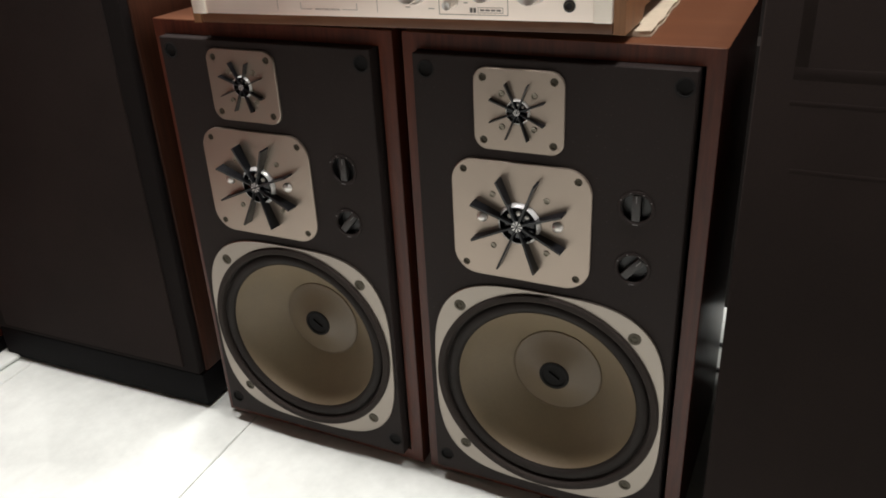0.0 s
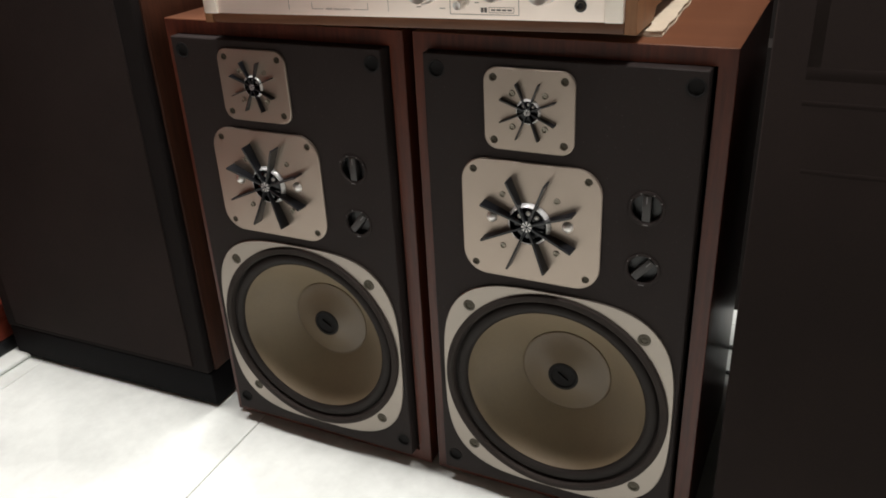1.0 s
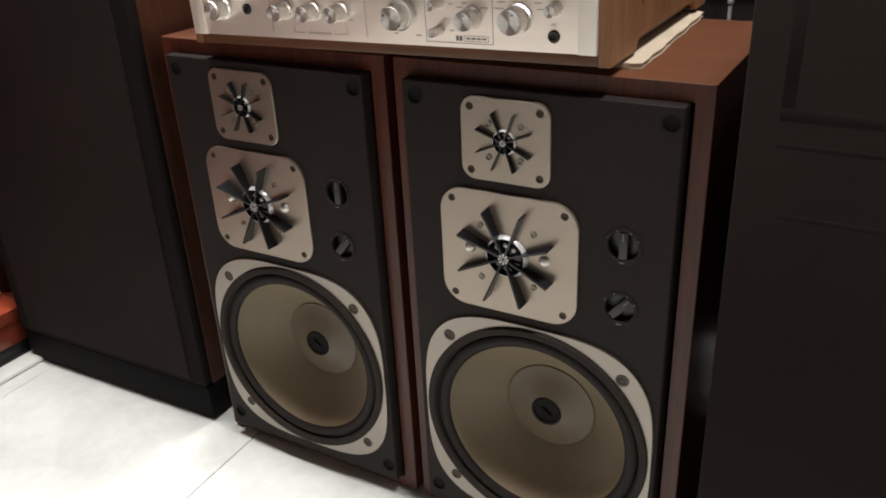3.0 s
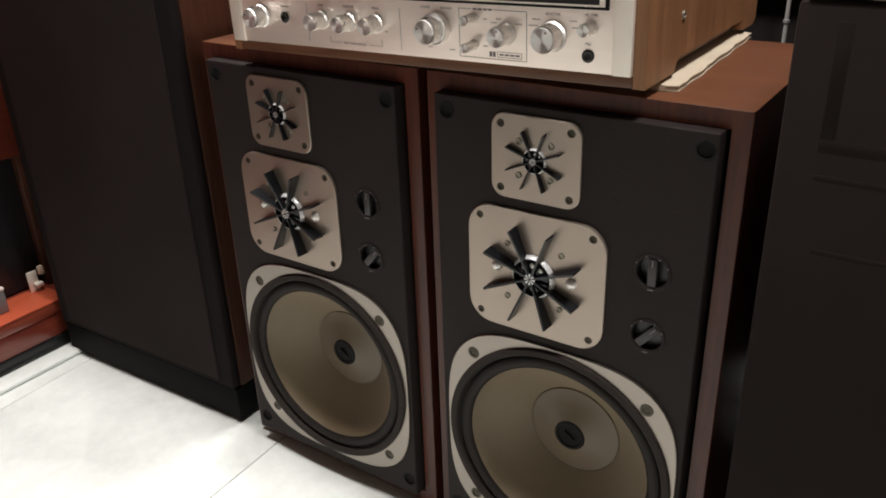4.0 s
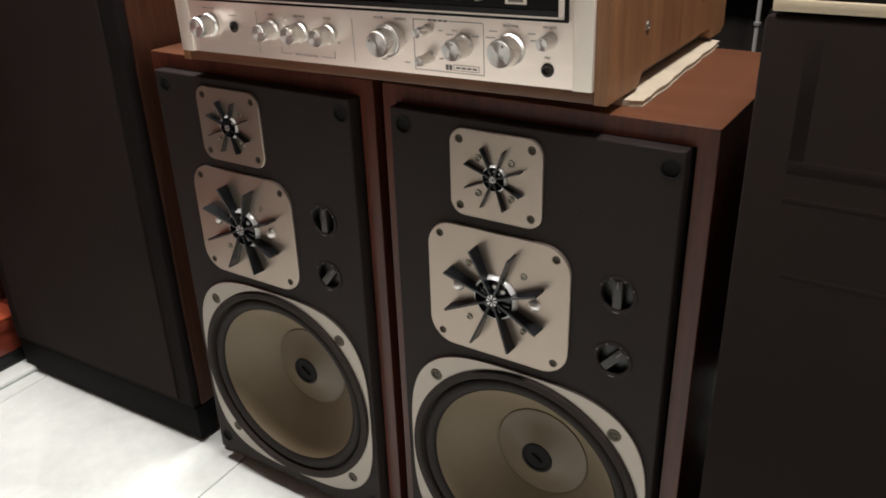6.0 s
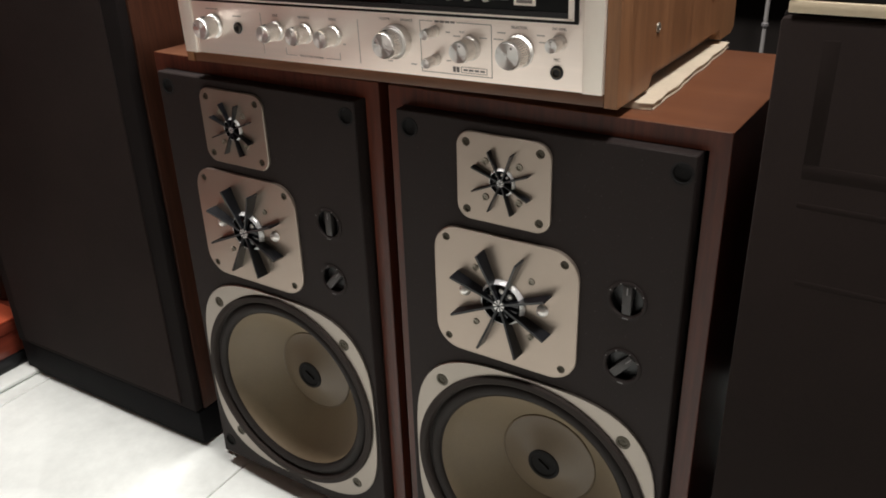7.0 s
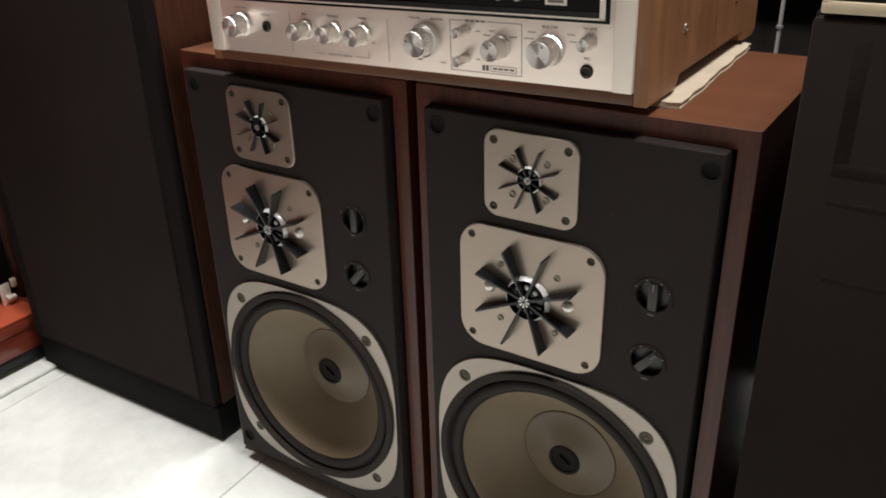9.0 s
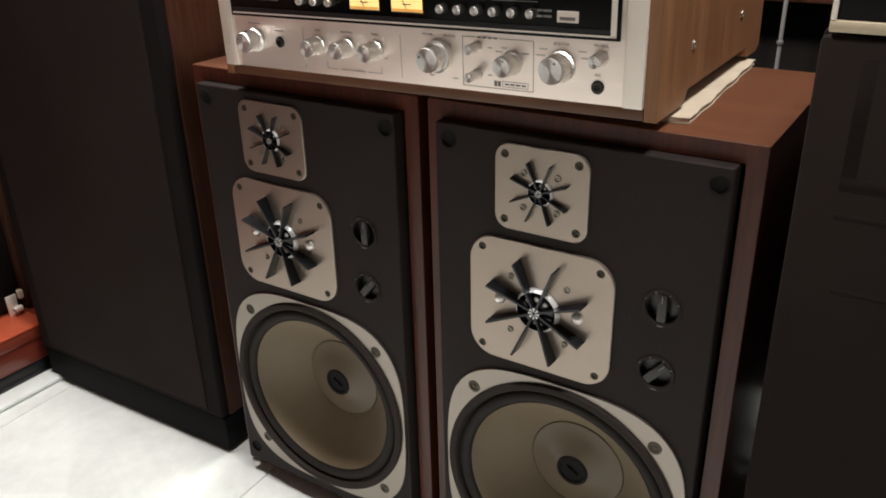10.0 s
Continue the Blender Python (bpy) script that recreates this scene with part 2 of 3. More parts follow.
def sheet(outline, holes, y0, y1, edge=0.0):
    """A flat plate in the x-z plane from y0 (front) to y1, with holes through it and a chamfered front rim."""
    bm = bmesh.new()

    def loop(pts, y):
        vs = [bm.verts.new((x, y, z)) for x, z in pts]
        return vs, [bm.edges.new((vs[i], vs[(i + 1) % len(vs)])) for i in range(len(vs))]

    def inset(pts, d):
        cx, cz = sum(p[0] for p in pts) / len(pts), sum(p[1] for p in pts) / len(pts)
        ex, ez = max(abs(p[0] - cx) for p in pts), max(abs(p[1] - cz) for p in pts)
        return [(cx + (x - cx) * (1 - d / ex), cz + (z - cz) * (1 - d / ez)) for x, z in pts]

    loops = []
    front = [loop(inset(outline, edge) if edge else outline, y0)] + [loop(h, y0) for h in holes]
    back = [loop(outline, y1)] + [loop(h, y1) for h in holes]
    bmesh.ops.triangle_fill(bm, edges=[e for _, es in front for e in es], use_beauty=True)
    bmesh.ops.triangle_fill(bm, edges=[e for _, es in back for e in es], use_beauty=True)
    for k, ((a, _), (b, _)) in enumerate(zip(front, back)):
        mid = None
        if edge and k == 0:
            mid = [bm.verts.new((x, y0 + edge, z)) for x, z in outline]
        for p, q in ((a, mid), (mid, b)) if mid else ((a, b),):
            for i in range(len(p)):
                j = (i + 1) % len(p)
                bm.faces.new((p[i], p[j], q[j], q[i]))
    return bm


def thing(name, label, category, x=0, y=0, z=0, group="", kind="", turn=0):
    ob = new(name)
    ob.empty_display_size = 0.05
    ob.matrix_basis = pose(x, y, z, 0, 0, turn)
    return tagged(ob, label, category, group, kind)


def screw_head(r, mat_hex=True):
    """A socket screw head in a shallow countersink, facing -y."""
    return turned([(r, 0.0006), (r, -0.0006), (r * 0.86, -0.0011), (r * 0.62, -0.0009), (r * 0.55, 0.0002), (r * 0.3, 0.0002), (r * 0.26, -0.0004), (0, -0.0005)], 16)


# ---- the room ----
def build_room():
    me = mesh_of("floor_bed", box(-3.0, -3.2, -0.10, 2.6, 1.02, -0.004), GROUT)
    tagged(new("floor", me), "pale cream marble tile floor with thin grey joints", "floor", kind="structure")
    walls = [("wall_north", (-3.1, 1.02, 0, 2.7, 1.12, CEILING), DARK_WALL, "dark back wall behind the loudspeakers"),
             ("wall_south", (-3.1, -3.3, 0, 2.7, -3.2, CEILING), WALL, "plain painted wall"),
             ("wall_west", (-3.1, -3.2, 0, -3.0, 1.02, CEILING), WALL, "plain painted wall"),
             ("wall_east", (2.6, -3.2, 0, 2.7, 1.02, CEILING), WALL, "plain painted wall")]
    for name, b, m, label in walls:
        tagged(new(name, mesh_of(name, finish(box(*b), 0), m)), label, "wall", kind="structure")
    tagged(new("ceiling", mesh_of("ceiling", box(-3.1, -3.3, CEILING, 2.7, 1.12, CEILING + 0.1), CEILING_PAINT)), "plain pale ceiling", "ceiling", kind="structure")
    for lx, ly, sx, sy, w in LAMPS:
        t = thing("ceiling_light", "square flush ceiling light with a warm diffuser", "lamp", lx, ly, CEILING, "ceiling lights")
        part("frame", box(-sx / 2 - 0.02, -sy / 2 - 0.02, -0.04, sx / 2 + 0.02, sy / 2 + 0.02, -0.001, 0.004), WALL, t)
        part("diffuser", box(-sx / 2, -sy / 2, -0.043, sx / 2, sy / 2, -0.0402), LAMP_FACE, t)


# ---- loudspeaker ----
BAFFLE_Z0, BAFFLE_Z1 = 0.025, 0.6195
CAB_Z0, CAB_Z1, CAB_HALF, CAB_FRONT, CAB_BACK = 0.006, 0.639, 0.1775, 0.015, 0.318
WOOFER = (0.0, 0.193)
MID = (-0.030, 0.4295)
TWEETER = (-0.0312, 0.5632)
KNOBS = ((0.102, 0.4665, 0.0), (0.102, 0.3925, -40.0))


def fin_mesh(reach, dome, end_y, hub_y, thick):
    """One radial fin standing square on the plate, cut away over the dome."""
    prof = [(0.0008, -hub_y), (0.0008, -hub_y + 0.003), (dome * 0.75, -hub_y + 0.0035), (dome * 1.18, -0.0032), (reach, -0.0032), (reach * 0.985, -end_y), (reach * 0.35, -hub_y - (end_y - hub_y) * 0.30)]
    bm = bmesh.new()
    a = [bm.verts.new((x, y, -thick / 2)) for x, y in prof]
    b = [bm.verts.new((x, y, thick / 2)) for x, y in prof]
    bm.faces.new(a)
    bm.faces.new(b[::-1])
    for i in range(len(prof)):
        j = (i + 1) % len(prof)
        bm.faces.new((a[i], b[i], b[j], a[j]))
    return mesh_of("fin", finish(bm, 0), FIN)


def fin_driver(spk, name, label, centre, hx, hz, corner, sx, sz, reach, dome, pad, rivets, end_y, hub_y):
    """A square-plated dome driver whose dome sits behind eight radial fins."""
    cx, cz = centre
    at = pose(cx, 0, cz)
    bore = dome * 1.10
    plate = part(name, sheet(rounded(hx, hz, corner), [circle(bore, 40)] + [circle(0.0046, 14, x, z) for x in (-sx, sx) for z in (-sz, sz)], -0.0035, 0.0005, 0.0008), PLATE, spk, label, at)
    part("throat", turned([(bore * 1.002, -0.0036), (bore * 0.99, 0.002), (dome * 1.05, 0.004), (0, 0.004)], 40), BLACK, plate)
    lift = hub_y - 0.0042
    part("dome_ring", turned([(dome * 1.085, 0.0), (dome * 1.085, -0.0034), (dome * 0.985, -0.0034 - dome * 0.20), (dome * 0.96, -0.0034 - dome * 0.225), (dome * 0.935, -0.0034 - dome * 0.215)], 48), SATIN, plate, "satin silver ring round the dome")
    part("dome_lip", turned([(dome * 0.935, -0.0034 - dome * 0.203), (dome * 0.91, -0.0034 - dome * 0.225), (dome * 0.86, -0.0060), (dome * 0.84, 0.0)], 48), DOME, plate, "glossy black lip")
    part("dome", turned([(dome * 0.85 * math.cos(a), -0.0036 - (lift - 0.0036) * math.sin(a)) for a in [i * math.pi / 20 for i in range(10)]] + [(0, -lift)], 40), DOME, plate, "glossy black dome")
    # Nickel discs on the upper dome only: lamp glints built as shape.
    glint_bead = mesh_of("glint_bead", finish(turned([(dome * 0.125, 0.0006), (dome * 0.115, -0.0004), (dome * 0.06, -0.0009), (0, -0.0010)], 16)), RIVET)
    for k in (1, 2, 3):
        a = radians(45 * k)
        share("glint_bead", glint_bead, plate, pose(dome * 0.60 * math.cos(a), -0.0038 - (lift - 0.0036) * 0.71, dome * 0.60 * math.sin(a)))
    fin = fin_mesh(reach, dome, end_y, hub_y, reach * 0.040)
    for k in range(8):
        share("fin", fin, plate, pose(0, 0, 0, 0, -(22.5 + 45 * k), 0))
    hub = bmesh.new()
    for k in range(8):
        a, da, rr = radians(45 * k), radians(12), reach * 0.108
        pts = [(reach * 0.02 * math.cos(a), reach * 0.02 * math.sin(a)), (rr * math.cos(a - da), rr * math.sin(a - da)), (rr * math.cos(a + da), rr * math.sin(a + da))]
        f = [hub.verts.new((x, -0.0008, z)) for x, z in pts]
        g = [hub.verts.new((x, 0.0008, z)) for x, z in pts]
        hub.faces.new(f)
        hub.faces.new(g[::-1])
        for i in range(3):
            hub.faces.new((f[i], f[(i + 1) % 3], g[(i + 1) % 3], g[i]))
    part("hub_star", hub, STAR, plate, "small silver star badge", pose(0, -hub_y + 0.0002, 0))
    part("hub", turned([(reach * 0.095, -0.0002), (reach * 0.095, 0.0018), (0, 0.0018)], 20), FIN, plate, "", pose(0, -hub_y + 0.0006, 0))
    head = mesh_of("screw", finish(screw_head(0.0041)), BRASS)
    for x in (-sx, sx):
        for z in (-sz, sz):
            share("screw", head, plate, pose(x, -0.0022, z))
    small = mesh_of("small_screw", finish(screw_head(0.0038)), PLATE_SCREW)
    for x in (-pad, pad):
        for z in (-pad, pad):
            share("small_screw", small, plate, pose(x, -0.0038, z))
    if rivets:
        cap = mesh_of("rivet", finish(turned([(0.0068, -0.0034), (0.0066, -0.005), (0.0050, -0.0075), (0.0022, -0.009), (0, -0.0093)], 20)), RIVET)
        for x in (-0.046, 0.046):
            share("rivet", cap, plate, pose(x, 0, 0.003))


SATIN = material("satin_silver_ring", (0.94, 0.94, 0.93), 0.24, 0.25)
RIVET = material("nickel_rivet", (0.88, 0.85, 0.81), 0.32, 0.6)
STAR = material("silver_star", (0.66, 0.65, 0.64), 0.4, 0.7)
PLATE_SCREW = material("plate_screw", (0.30, 0.27, 0.22), 0.35, 0.6, 0.1, 60, 500, 0.05)


def build_woofer(spk):
    cx, cz = WOOFER
    s = 0.1105
    plate = part("woofer", sheet(squircle(0.1500, 3.4), [circle(0.1385, 96)] + [circle(0.0080, 20, x, z) for x in (-s, s) for z in (-s, s)], -0.003, 0.0005, 0.0008), FRAME, spk,
                 "round woofer on a champagne squared-off frame", pose(cx, 0, cz))
    part("gasket", turned([(0.1458, -0.0031), (0.1458, -0.0060), (0.1445, -0.0072), (0.1385, -0.0072), (0.1368, -0.0060), (0.1352, 0.002), (0.1378, 0.002)], 96, True), RING, plate, "charcoal gasket ring")
    roll = [(0.1362, 0.0010), (0.1335, 0.0022)] + [(0.1262 + 0.0070 * math.cos(a), 0.0020 - 0.0050 * math.sin(a)) for a in [radians(15 * i) for i in range(0, 13)]] + [(0.1168, 0.0026)]
    part("surround", turned(roll, 96), SURROUND, plate, "black rubber roll surround")
    prof = []
    for i in range(15):
        u = i / 14
        prof.append((0.1175 - 0.0615 * u, 0.0015 + 0.0585 * u ** 0.80))
    part("cone", turned(prof, 96), CONE, plate, "glossy tan paper cone")
    part("dust_cap", turned([(0.0612, 0.0590), (0.0606, 0.0552), (0.0596, 0.0546), (0.0588, 0.0556), (0.052, 0.0545), (0.041, 0.0510), (0.030, 0.0468), (0.0205, 0.0432), (0.0200, 0.0436)], 64), CAP, plate, "tan inner cone with a thin rim")
    part("centre_felt", turned([(0.0206, 0.0436), (0.0200, 0.0420), (0.0165, 0.0414), (0.0150, 0.0430), (0.008, 0.0440), (0, 0.0442)], 40), FELT, plate, "black felt centre")
    part("vent_slot", box(-0.0085, 0.0412, -0.0012, 0.0085, 0.0440, 0.0012, 0.0010), FELT, plate, "", pose(0, 0, 0, 0, 35, 0))
    head = mesh_of("screw", finish(screw_head(0.0078)), BRASS)
    for x in (-s, s):
        for z in (-s, s):
            share("screw", head, plate, pose(x, -0.0026, z))


def build_control(spk, x, z, turn):
    c = part("level_control", turned([(0.0205, -0.0001), (0.0202, -0.0013), (0.0192, -0.0017), (0.0172, -0.0014), (0.0163, -0.0002), (0.0160, 0.001)], 40), BAFFLE, spk, "recessed black level control", pose(x, 0, z))
    part("recess", turned([(0.0162, 0.0006), (0.0158, 0.0095), (0.006, 0.0095), (0, 0.0095)], 40), BLACK, c, "glossy black dish")
    k = part("pointer_knob", box(-0.0047, -0.0004, -0.0156, 0.0047, 0.0094, 0.0156, 0.0012), KNOB_BLACK, c, "", pose(0, 0, 0, 0, -turn, 0))
    part("pointer_line", box(-0.0004, -0.0007, 0.006, 0.0004, -0.0003, 0.0140), GREY, k)
    dot = mesh_of("scale_mark", box(-0.0007, -0.0003, -0.0005, 0.0007, 0.0001, 0.0005), GREY)
    for a in (-62, -20, 25, 62):
        share("scale_mark", dot, c, pose(0.0186 * math.sin(radians(a)), -0.0016, 0.0186 * math.cos(radians(a))))
    part("scale_word", box(-0.0030, -0.0002, -0.0004, 0.0030, 0.0001, 0.0004), GREY, c, "", pose(0, -0.0016, -0.0186))


KNOB_BLACK = material("knob_black", (0.034, 0.030, 0.029), 0.5, 0, 0.1, 10, 300, 0.03)


def build_speaker(x):
    spk = thing("loudspeaker", "three-way loudspeaker in dark red-brown veneer, grille off, standing on the tiles", "loudspeaker", x, 0, 0, "pair of loudspeakers")
    h, t = CAB_HALF, 0.0185
    mid, half = (CAB_Z0 + CAB_Z1) / 2, (CAB_Z1 - CAB_Z0) / 2
    inner = [(-h + t, BAFFLE_Z0 - 0.0008), (h - t, BAFFLE_Z0 - 0.0008), (h - t, CAB_Z1 - t), (-h + t, CAB_Z1 - t)]
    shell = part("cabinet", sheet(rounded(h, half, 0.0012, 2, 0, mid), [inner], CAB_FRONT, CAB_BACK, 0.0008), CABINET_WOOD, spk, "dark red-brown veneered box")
    shell.data.materials.append(CABINET_SHADED)
    # Upright faces take the tone with shade in its colour.
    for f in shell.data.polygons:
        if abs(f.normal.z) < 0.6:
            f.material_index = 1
    part("back_panel", box(-h + t, CAB_BACK - 0.018, CAB_Z0 + 0.008, h - t, CAB_BACK - 0.002, CAB_Z1 - 0.019), DARK_WALL, spk)
    hx = h - t - 0.0008
    hz, mz = (BAFFLE_Z1 - BAFFLE_Z0) / 2, (BAFFLE_Z1 + BAFFLE_Z0) / 2
    holes = [circle(0.137, 96, WOOFER[0], WOOFER[1])] + [circle(0.0165, 40, kx, kz) for kx, kz, _ in KNOBS]
    holes += [circle(0.036, 40, *MID), circle(0.022, 40, *TWEETER)]
    pegs = [(sx * 0.142, z) for sx in (-1, 1) for z in (0.050, 0.602)]
    holes += [circle(0.0085, 20, px, pz) for px, pz in pegs]
    outline = rounded(hx - 0.002, hz, 0.0015, 3, -0.002, mz)
    part("baffle", sheet(outline, holes, 0.0, 0.030, 0.0012), BAFFLE, spk, "charcoal painted front board")
    peg = mesh_of("grille_socket", finish(turned([(0.0105, 0.0), (0.0103, -0.0005), (0.0084, -0.0005), (0.0076, 0.0022), (0.0040, 0.0026), (0, 0.0026)], 24)), FELT)
    for px, pz in pegs:
        share("grille_socket", peg, spk, pose(px, 0, pz))
    foot = mesh_of("foot", finish(turned([(0.016, CAB_Z0), (0.016, 0.002), (0.0145, 0.0), (0, 0.0)], 20)), BLACK)
    for fx in (-0.13, 0.13):
        for fy in (0.05, 0.27):
            share("foot", foot, spk, Matrix.Translation((fx, fy, 0)) @ pose(0, 0, 0, 90, 0, 0))
    fin_driver(spk, "tweeter", "small dome tweeter behind black radial fins on a champagne plate", TWEETER, 0.0522, 0.0465, 0.016, 0.0407, 0.0355, 0.0340, 0.0132, 0.0187, False, 0.0115, 0.0075)
    fin_driver(spk, "midrange_driver", "dome midrange behind black radial fins on a champagne plate", MID, 0.0842, 0.0745, 0.030, 0.0685, 0.0605, 0.0602, 0.0242, 0.0328, True, 0.0205, 0.0125)
    build_woofer(spk)
    for kx, kz, turn in KNOBS:
        build_control(spk, kx, kz, turn)
    return spk


# ---- receiver ----
def knob(parent, name, x, z, r, length, skirt=0.0, mark=30):
    f = r * 0.93
    prof = [(r * 1.10, 0.0), (r * 1.10, -length * 0.10), (r * 1.04, -length * 0.14), (r * 0.97, -length * 0.20), (r, -length * 0.24), (f, -length * 0.93), (f * 0.93, -length), (f * 0.5, -length * 0.992), (0, -length * 0.988)]
    if skirt:
        prof = [(skirt, 0.0), (skirt, -length * 0.30), (skirt * 0.95, -length * 0.36), (r * 1.02, -length * 0.36), (r * 0.97, -length * 0.42), (r, -length * 0.46)] + prof[5:]
    k = part(name, turned(prof, 48), KNOB, parent, "", pose(x, 0, z))
    ridge = bmesh.new()
    n = 36
    for i in range(n):
        a = 2 * math.pi * (i + 0.5) / n
        y0, y1 = -length * (0.52 if skirt else 0.34), -length * 0.86
        ring = []
        for y, rr in ((y0, r * 0.985), (y1, r * 0.945)):
            for da, lift in ((-0.045, -0.01), (0.0, 0.03), (0.045, -0.01)):
                ring.append(ridge.verts.new((rr * (1 + lift) * math.cos(a + da), y, rr * (1 + lift) * math.sin(a + da))))
        ridge.faces.new((ring[0], ring[1], ring[4], ring[3]))
        ridge.faces.new((ring[1], ring[2], ring[5], ring[4]))
        ridge.faces.new((ring[0], ring[2], ring[1]))
        ridge.faces.new((ring[3], ring[4], ring[5]))
    part("knurling", ridge, CHROME, k)
    a = radians(mark)
    part("index_dot", turned([(r * 0.09, -length * 0.99), (r * 0.09, -length * 1.006), (0, -length * 1.006)], 10), INK, k, "", pose(r * 0.62 * math.sin(a), 0.0, r * 0.62 * math.cos(a)))
    return k


def words(parent, text, x, z, size, mat, y=-0.0004):
    data = bpy.data.curves.new("lettering", "FONT")
    data.body, data.size, data.align_x, data.align_y, data.extrude, data.resolution_u = text, size, "CENTER", "CENTER", 0.00005, 2
    tmp = new("lettering", data)
    me = bpy.data.meshes.new_from_object(tmp.evaluated_get(bpy.context.evaluated_depsgraph_get()))
    bpy.data.objects.remove(tmp)
    me.materials.clear()
    me.materials.append(mat)
    ob = new("lettering", me)
    ob.parent = parent
    ob.matrix_basis = pose(x, y, z, 90, 0, 0)
    return ob


def bars(parent, x, z, w, h, mat, n=1, y=-0.0002):
    """Unreadable print as short plain bars."""
    bm = bmesh.new()
    gap = w * 0.06
    each = (w - gap * (n - 1)) / n
    for i in range(n):
        x0 = x - w / 2 + i * (each + gap)
        box(x0, y - 0.0002, z - h / 2, x0 + each, y + 0.0002, z + h / 2, bm=bm)
    return part("printed_bar", bm, mat, parent)


def build_receiver():
    """Origin: front lower left corner of the wooden case; x runs along its front."""
    W, D, H = 0.5355, 0.373, 0.185
    r = thing("stereo_receiver", "vintage silver-faced stereo receiver in a walnut case on the loudspeakers", "receiver", -0.278, -0.006, 0.6420)
    r.matrix_basis = pose(-0.278, -0.007, 0.6415, 0, -0.95, 0.5)
    part("case_top", box(0, 0.0, H - 0.012, W, D, H, 0.002), CASE_WOOD, r, "walnut veneer")
    part("case_bottom", box(0.0125, 0.0002, 0.0005, W - 0.0125, D - 0.01, 0.0115, 0.001), CASE_STRIP, r, "walnut veneer")
    for x0, x1 in ((0, 0.012), (W - 0.012, W)):
        bm = bmesh.new()
        prof = [(0, 0), (0, H - 0.0122), (D, H - 0.0122), (D, 0.006), (D - 0.012, 0.0), (D - 0.055, 0.0), (D - 0.062, 0.0125), (0.088, 0.0125), (0.078, 0.0)]
        a = [bm.verts.new((x0, y, z)) for y, z in prof]
        b = [bm.verts.new((x1, y, z)) for y, z in prof]
        bm.faces.new(a)
        bm.faces.new(b[::-1])
        for i in range(len(prof)):
            j = (i + 1) % len(prof)
            bm.faces.new((a[i], a[j], b[j], b[i]))
        side = part("case_side", bm, CASE_WOOD, r, "walnut veneer with slotted screws")
        if x0 > 0.1:
            for sy, sz in ((0.095, 0.053), (0.272, 0.056)):
                part("side_screw", turned([(0.0048, 0.0), (0.0045, -0.0012), (0.0025, -0.0016), (0.0018, -0.0006), (0, -0.0006)], 20), PLATE_SCREW, side, "", Matrix.Translation((W, sy, sz)) @ pose(0, 0, 0, 0, 0, 90))
    part("back_panel", box(0.0125, D - 0.009, 0.009, W - 0.0125, D - 0.004, H - 0.0125), DARK_WALL, r)
    # front panel, with its dial window
    p0, p1, z0, z1 = 0.0042, 0.5230, 0.0122, H - 0.014
    fy = -0.003
    panel = part("front_panel", box(p0 + 0.0202, fy, z0, p1 - 0.019, 0.004, z1, 0.0006), SILVER, r, "brushed aluminium control panel")
    part("end_trim", box(p0, fy - 0.0015, z0 - 0.0005, p0 + 0.020, 0.004, z1, 0.001), SILVER_EDGE, r, "pale satin aluminium")
    part("end_trim", box(p1 - 0.0188, fy - 0.0015, z0 - 0.0005, p1, 0.004, z1, 0.001), SILVER_EDGE, r, "pale satin aluminium")
    win = part("dial_window", box(0.026, fy - 0.003, 0.0705, 0.500, fy - 0.0002, z1 - 0.006, 0.0008), GLASS_BLACK, r, "black glass dial with a silver inner line")
    part("window_line", box(0.030, fy - 0.0042, 0.0735, 0.4965, fy - 0.0030, 0.0752), SILVER_EDGE, win)
    part("window_line", box(0.4915, fy - 0.0042, 0.0735, 0.4965, fy - 0.0030, z1 - 0.009), SILVER_EDGE, win)
    part("window_sill", box(0.030, fy - 0.0042, 0.0755, 0.491, fy - 0.0030, 0.0800), BLACK, win)
    for mx in (0.2033, 0.2567):
        part("meter_surround", box(mx - 0.0012, fy - 0.0040, 0.0845, mx + 0.0386, fy - 0.0029, 0.1195, 0.0004), BLACK, win)
        m = part("meter", box(mx, fy - 0.0043, 0.0858, mx + 0.0374, fy - 0.0041, 0.118), METER, win, "warm lit needle meter")
        arc = bmesh.new()
        for i in range(14):
            a = radians(40 + i * 100 / 14)
            x, z = mx + 0.0187 + 0.0175 * math.cos(a), 0.0935 + 0.0175 * math.sin(a)
            box(x - 0.0013, fy - 0.0046, z - 0.0003, x + 0.0013, fy - 0.0043, z + 0.0003, bm=arc)
        part("meter_scale", arc, INK, m)
        part("needle", box(-0.0003, -0.0005, 0, 0.0003, 0.0002, 0.024), INK, m, "", pose(mx + 0.0187, fy - 0.0046, 0.089, 0, -30, 0))
        part("meter_foot", box(mx + 0.0004, fy - 0.0046, 0.0860, mx + 0.0370, fy - 0.0043, 0.0888), AMBER, m, "amber band under the scale")
        part("printed_bar", box(mx + 0.0135, fy - 0.0046, 0.0925, mx + 0.0240, fy - 0.0043, 0.0937), INK, m)
    btn = mesh_of("push_button", finish(turned([(0.0046, 0), (0.0046, -0.009), (0.0038, -0.0105), (0, -0.0105)], 24)), KNOB)
    for i in range(6):
        share("push_button", btn, win, pose(0.319 + i * 0.0194, fy - 0.003, 0.0915))
    for i in range(3):
        share("push_button", btn, win, pose(0.139 + i * 0.0200, fy - 0.003, 0.0920))
    part("brand_plate", box(0.4400, fy - 0.0045, 0.0845, 0.4605, fy - 0.003, 0.0945), SILVER_EDGE, win, "small pale name plate")
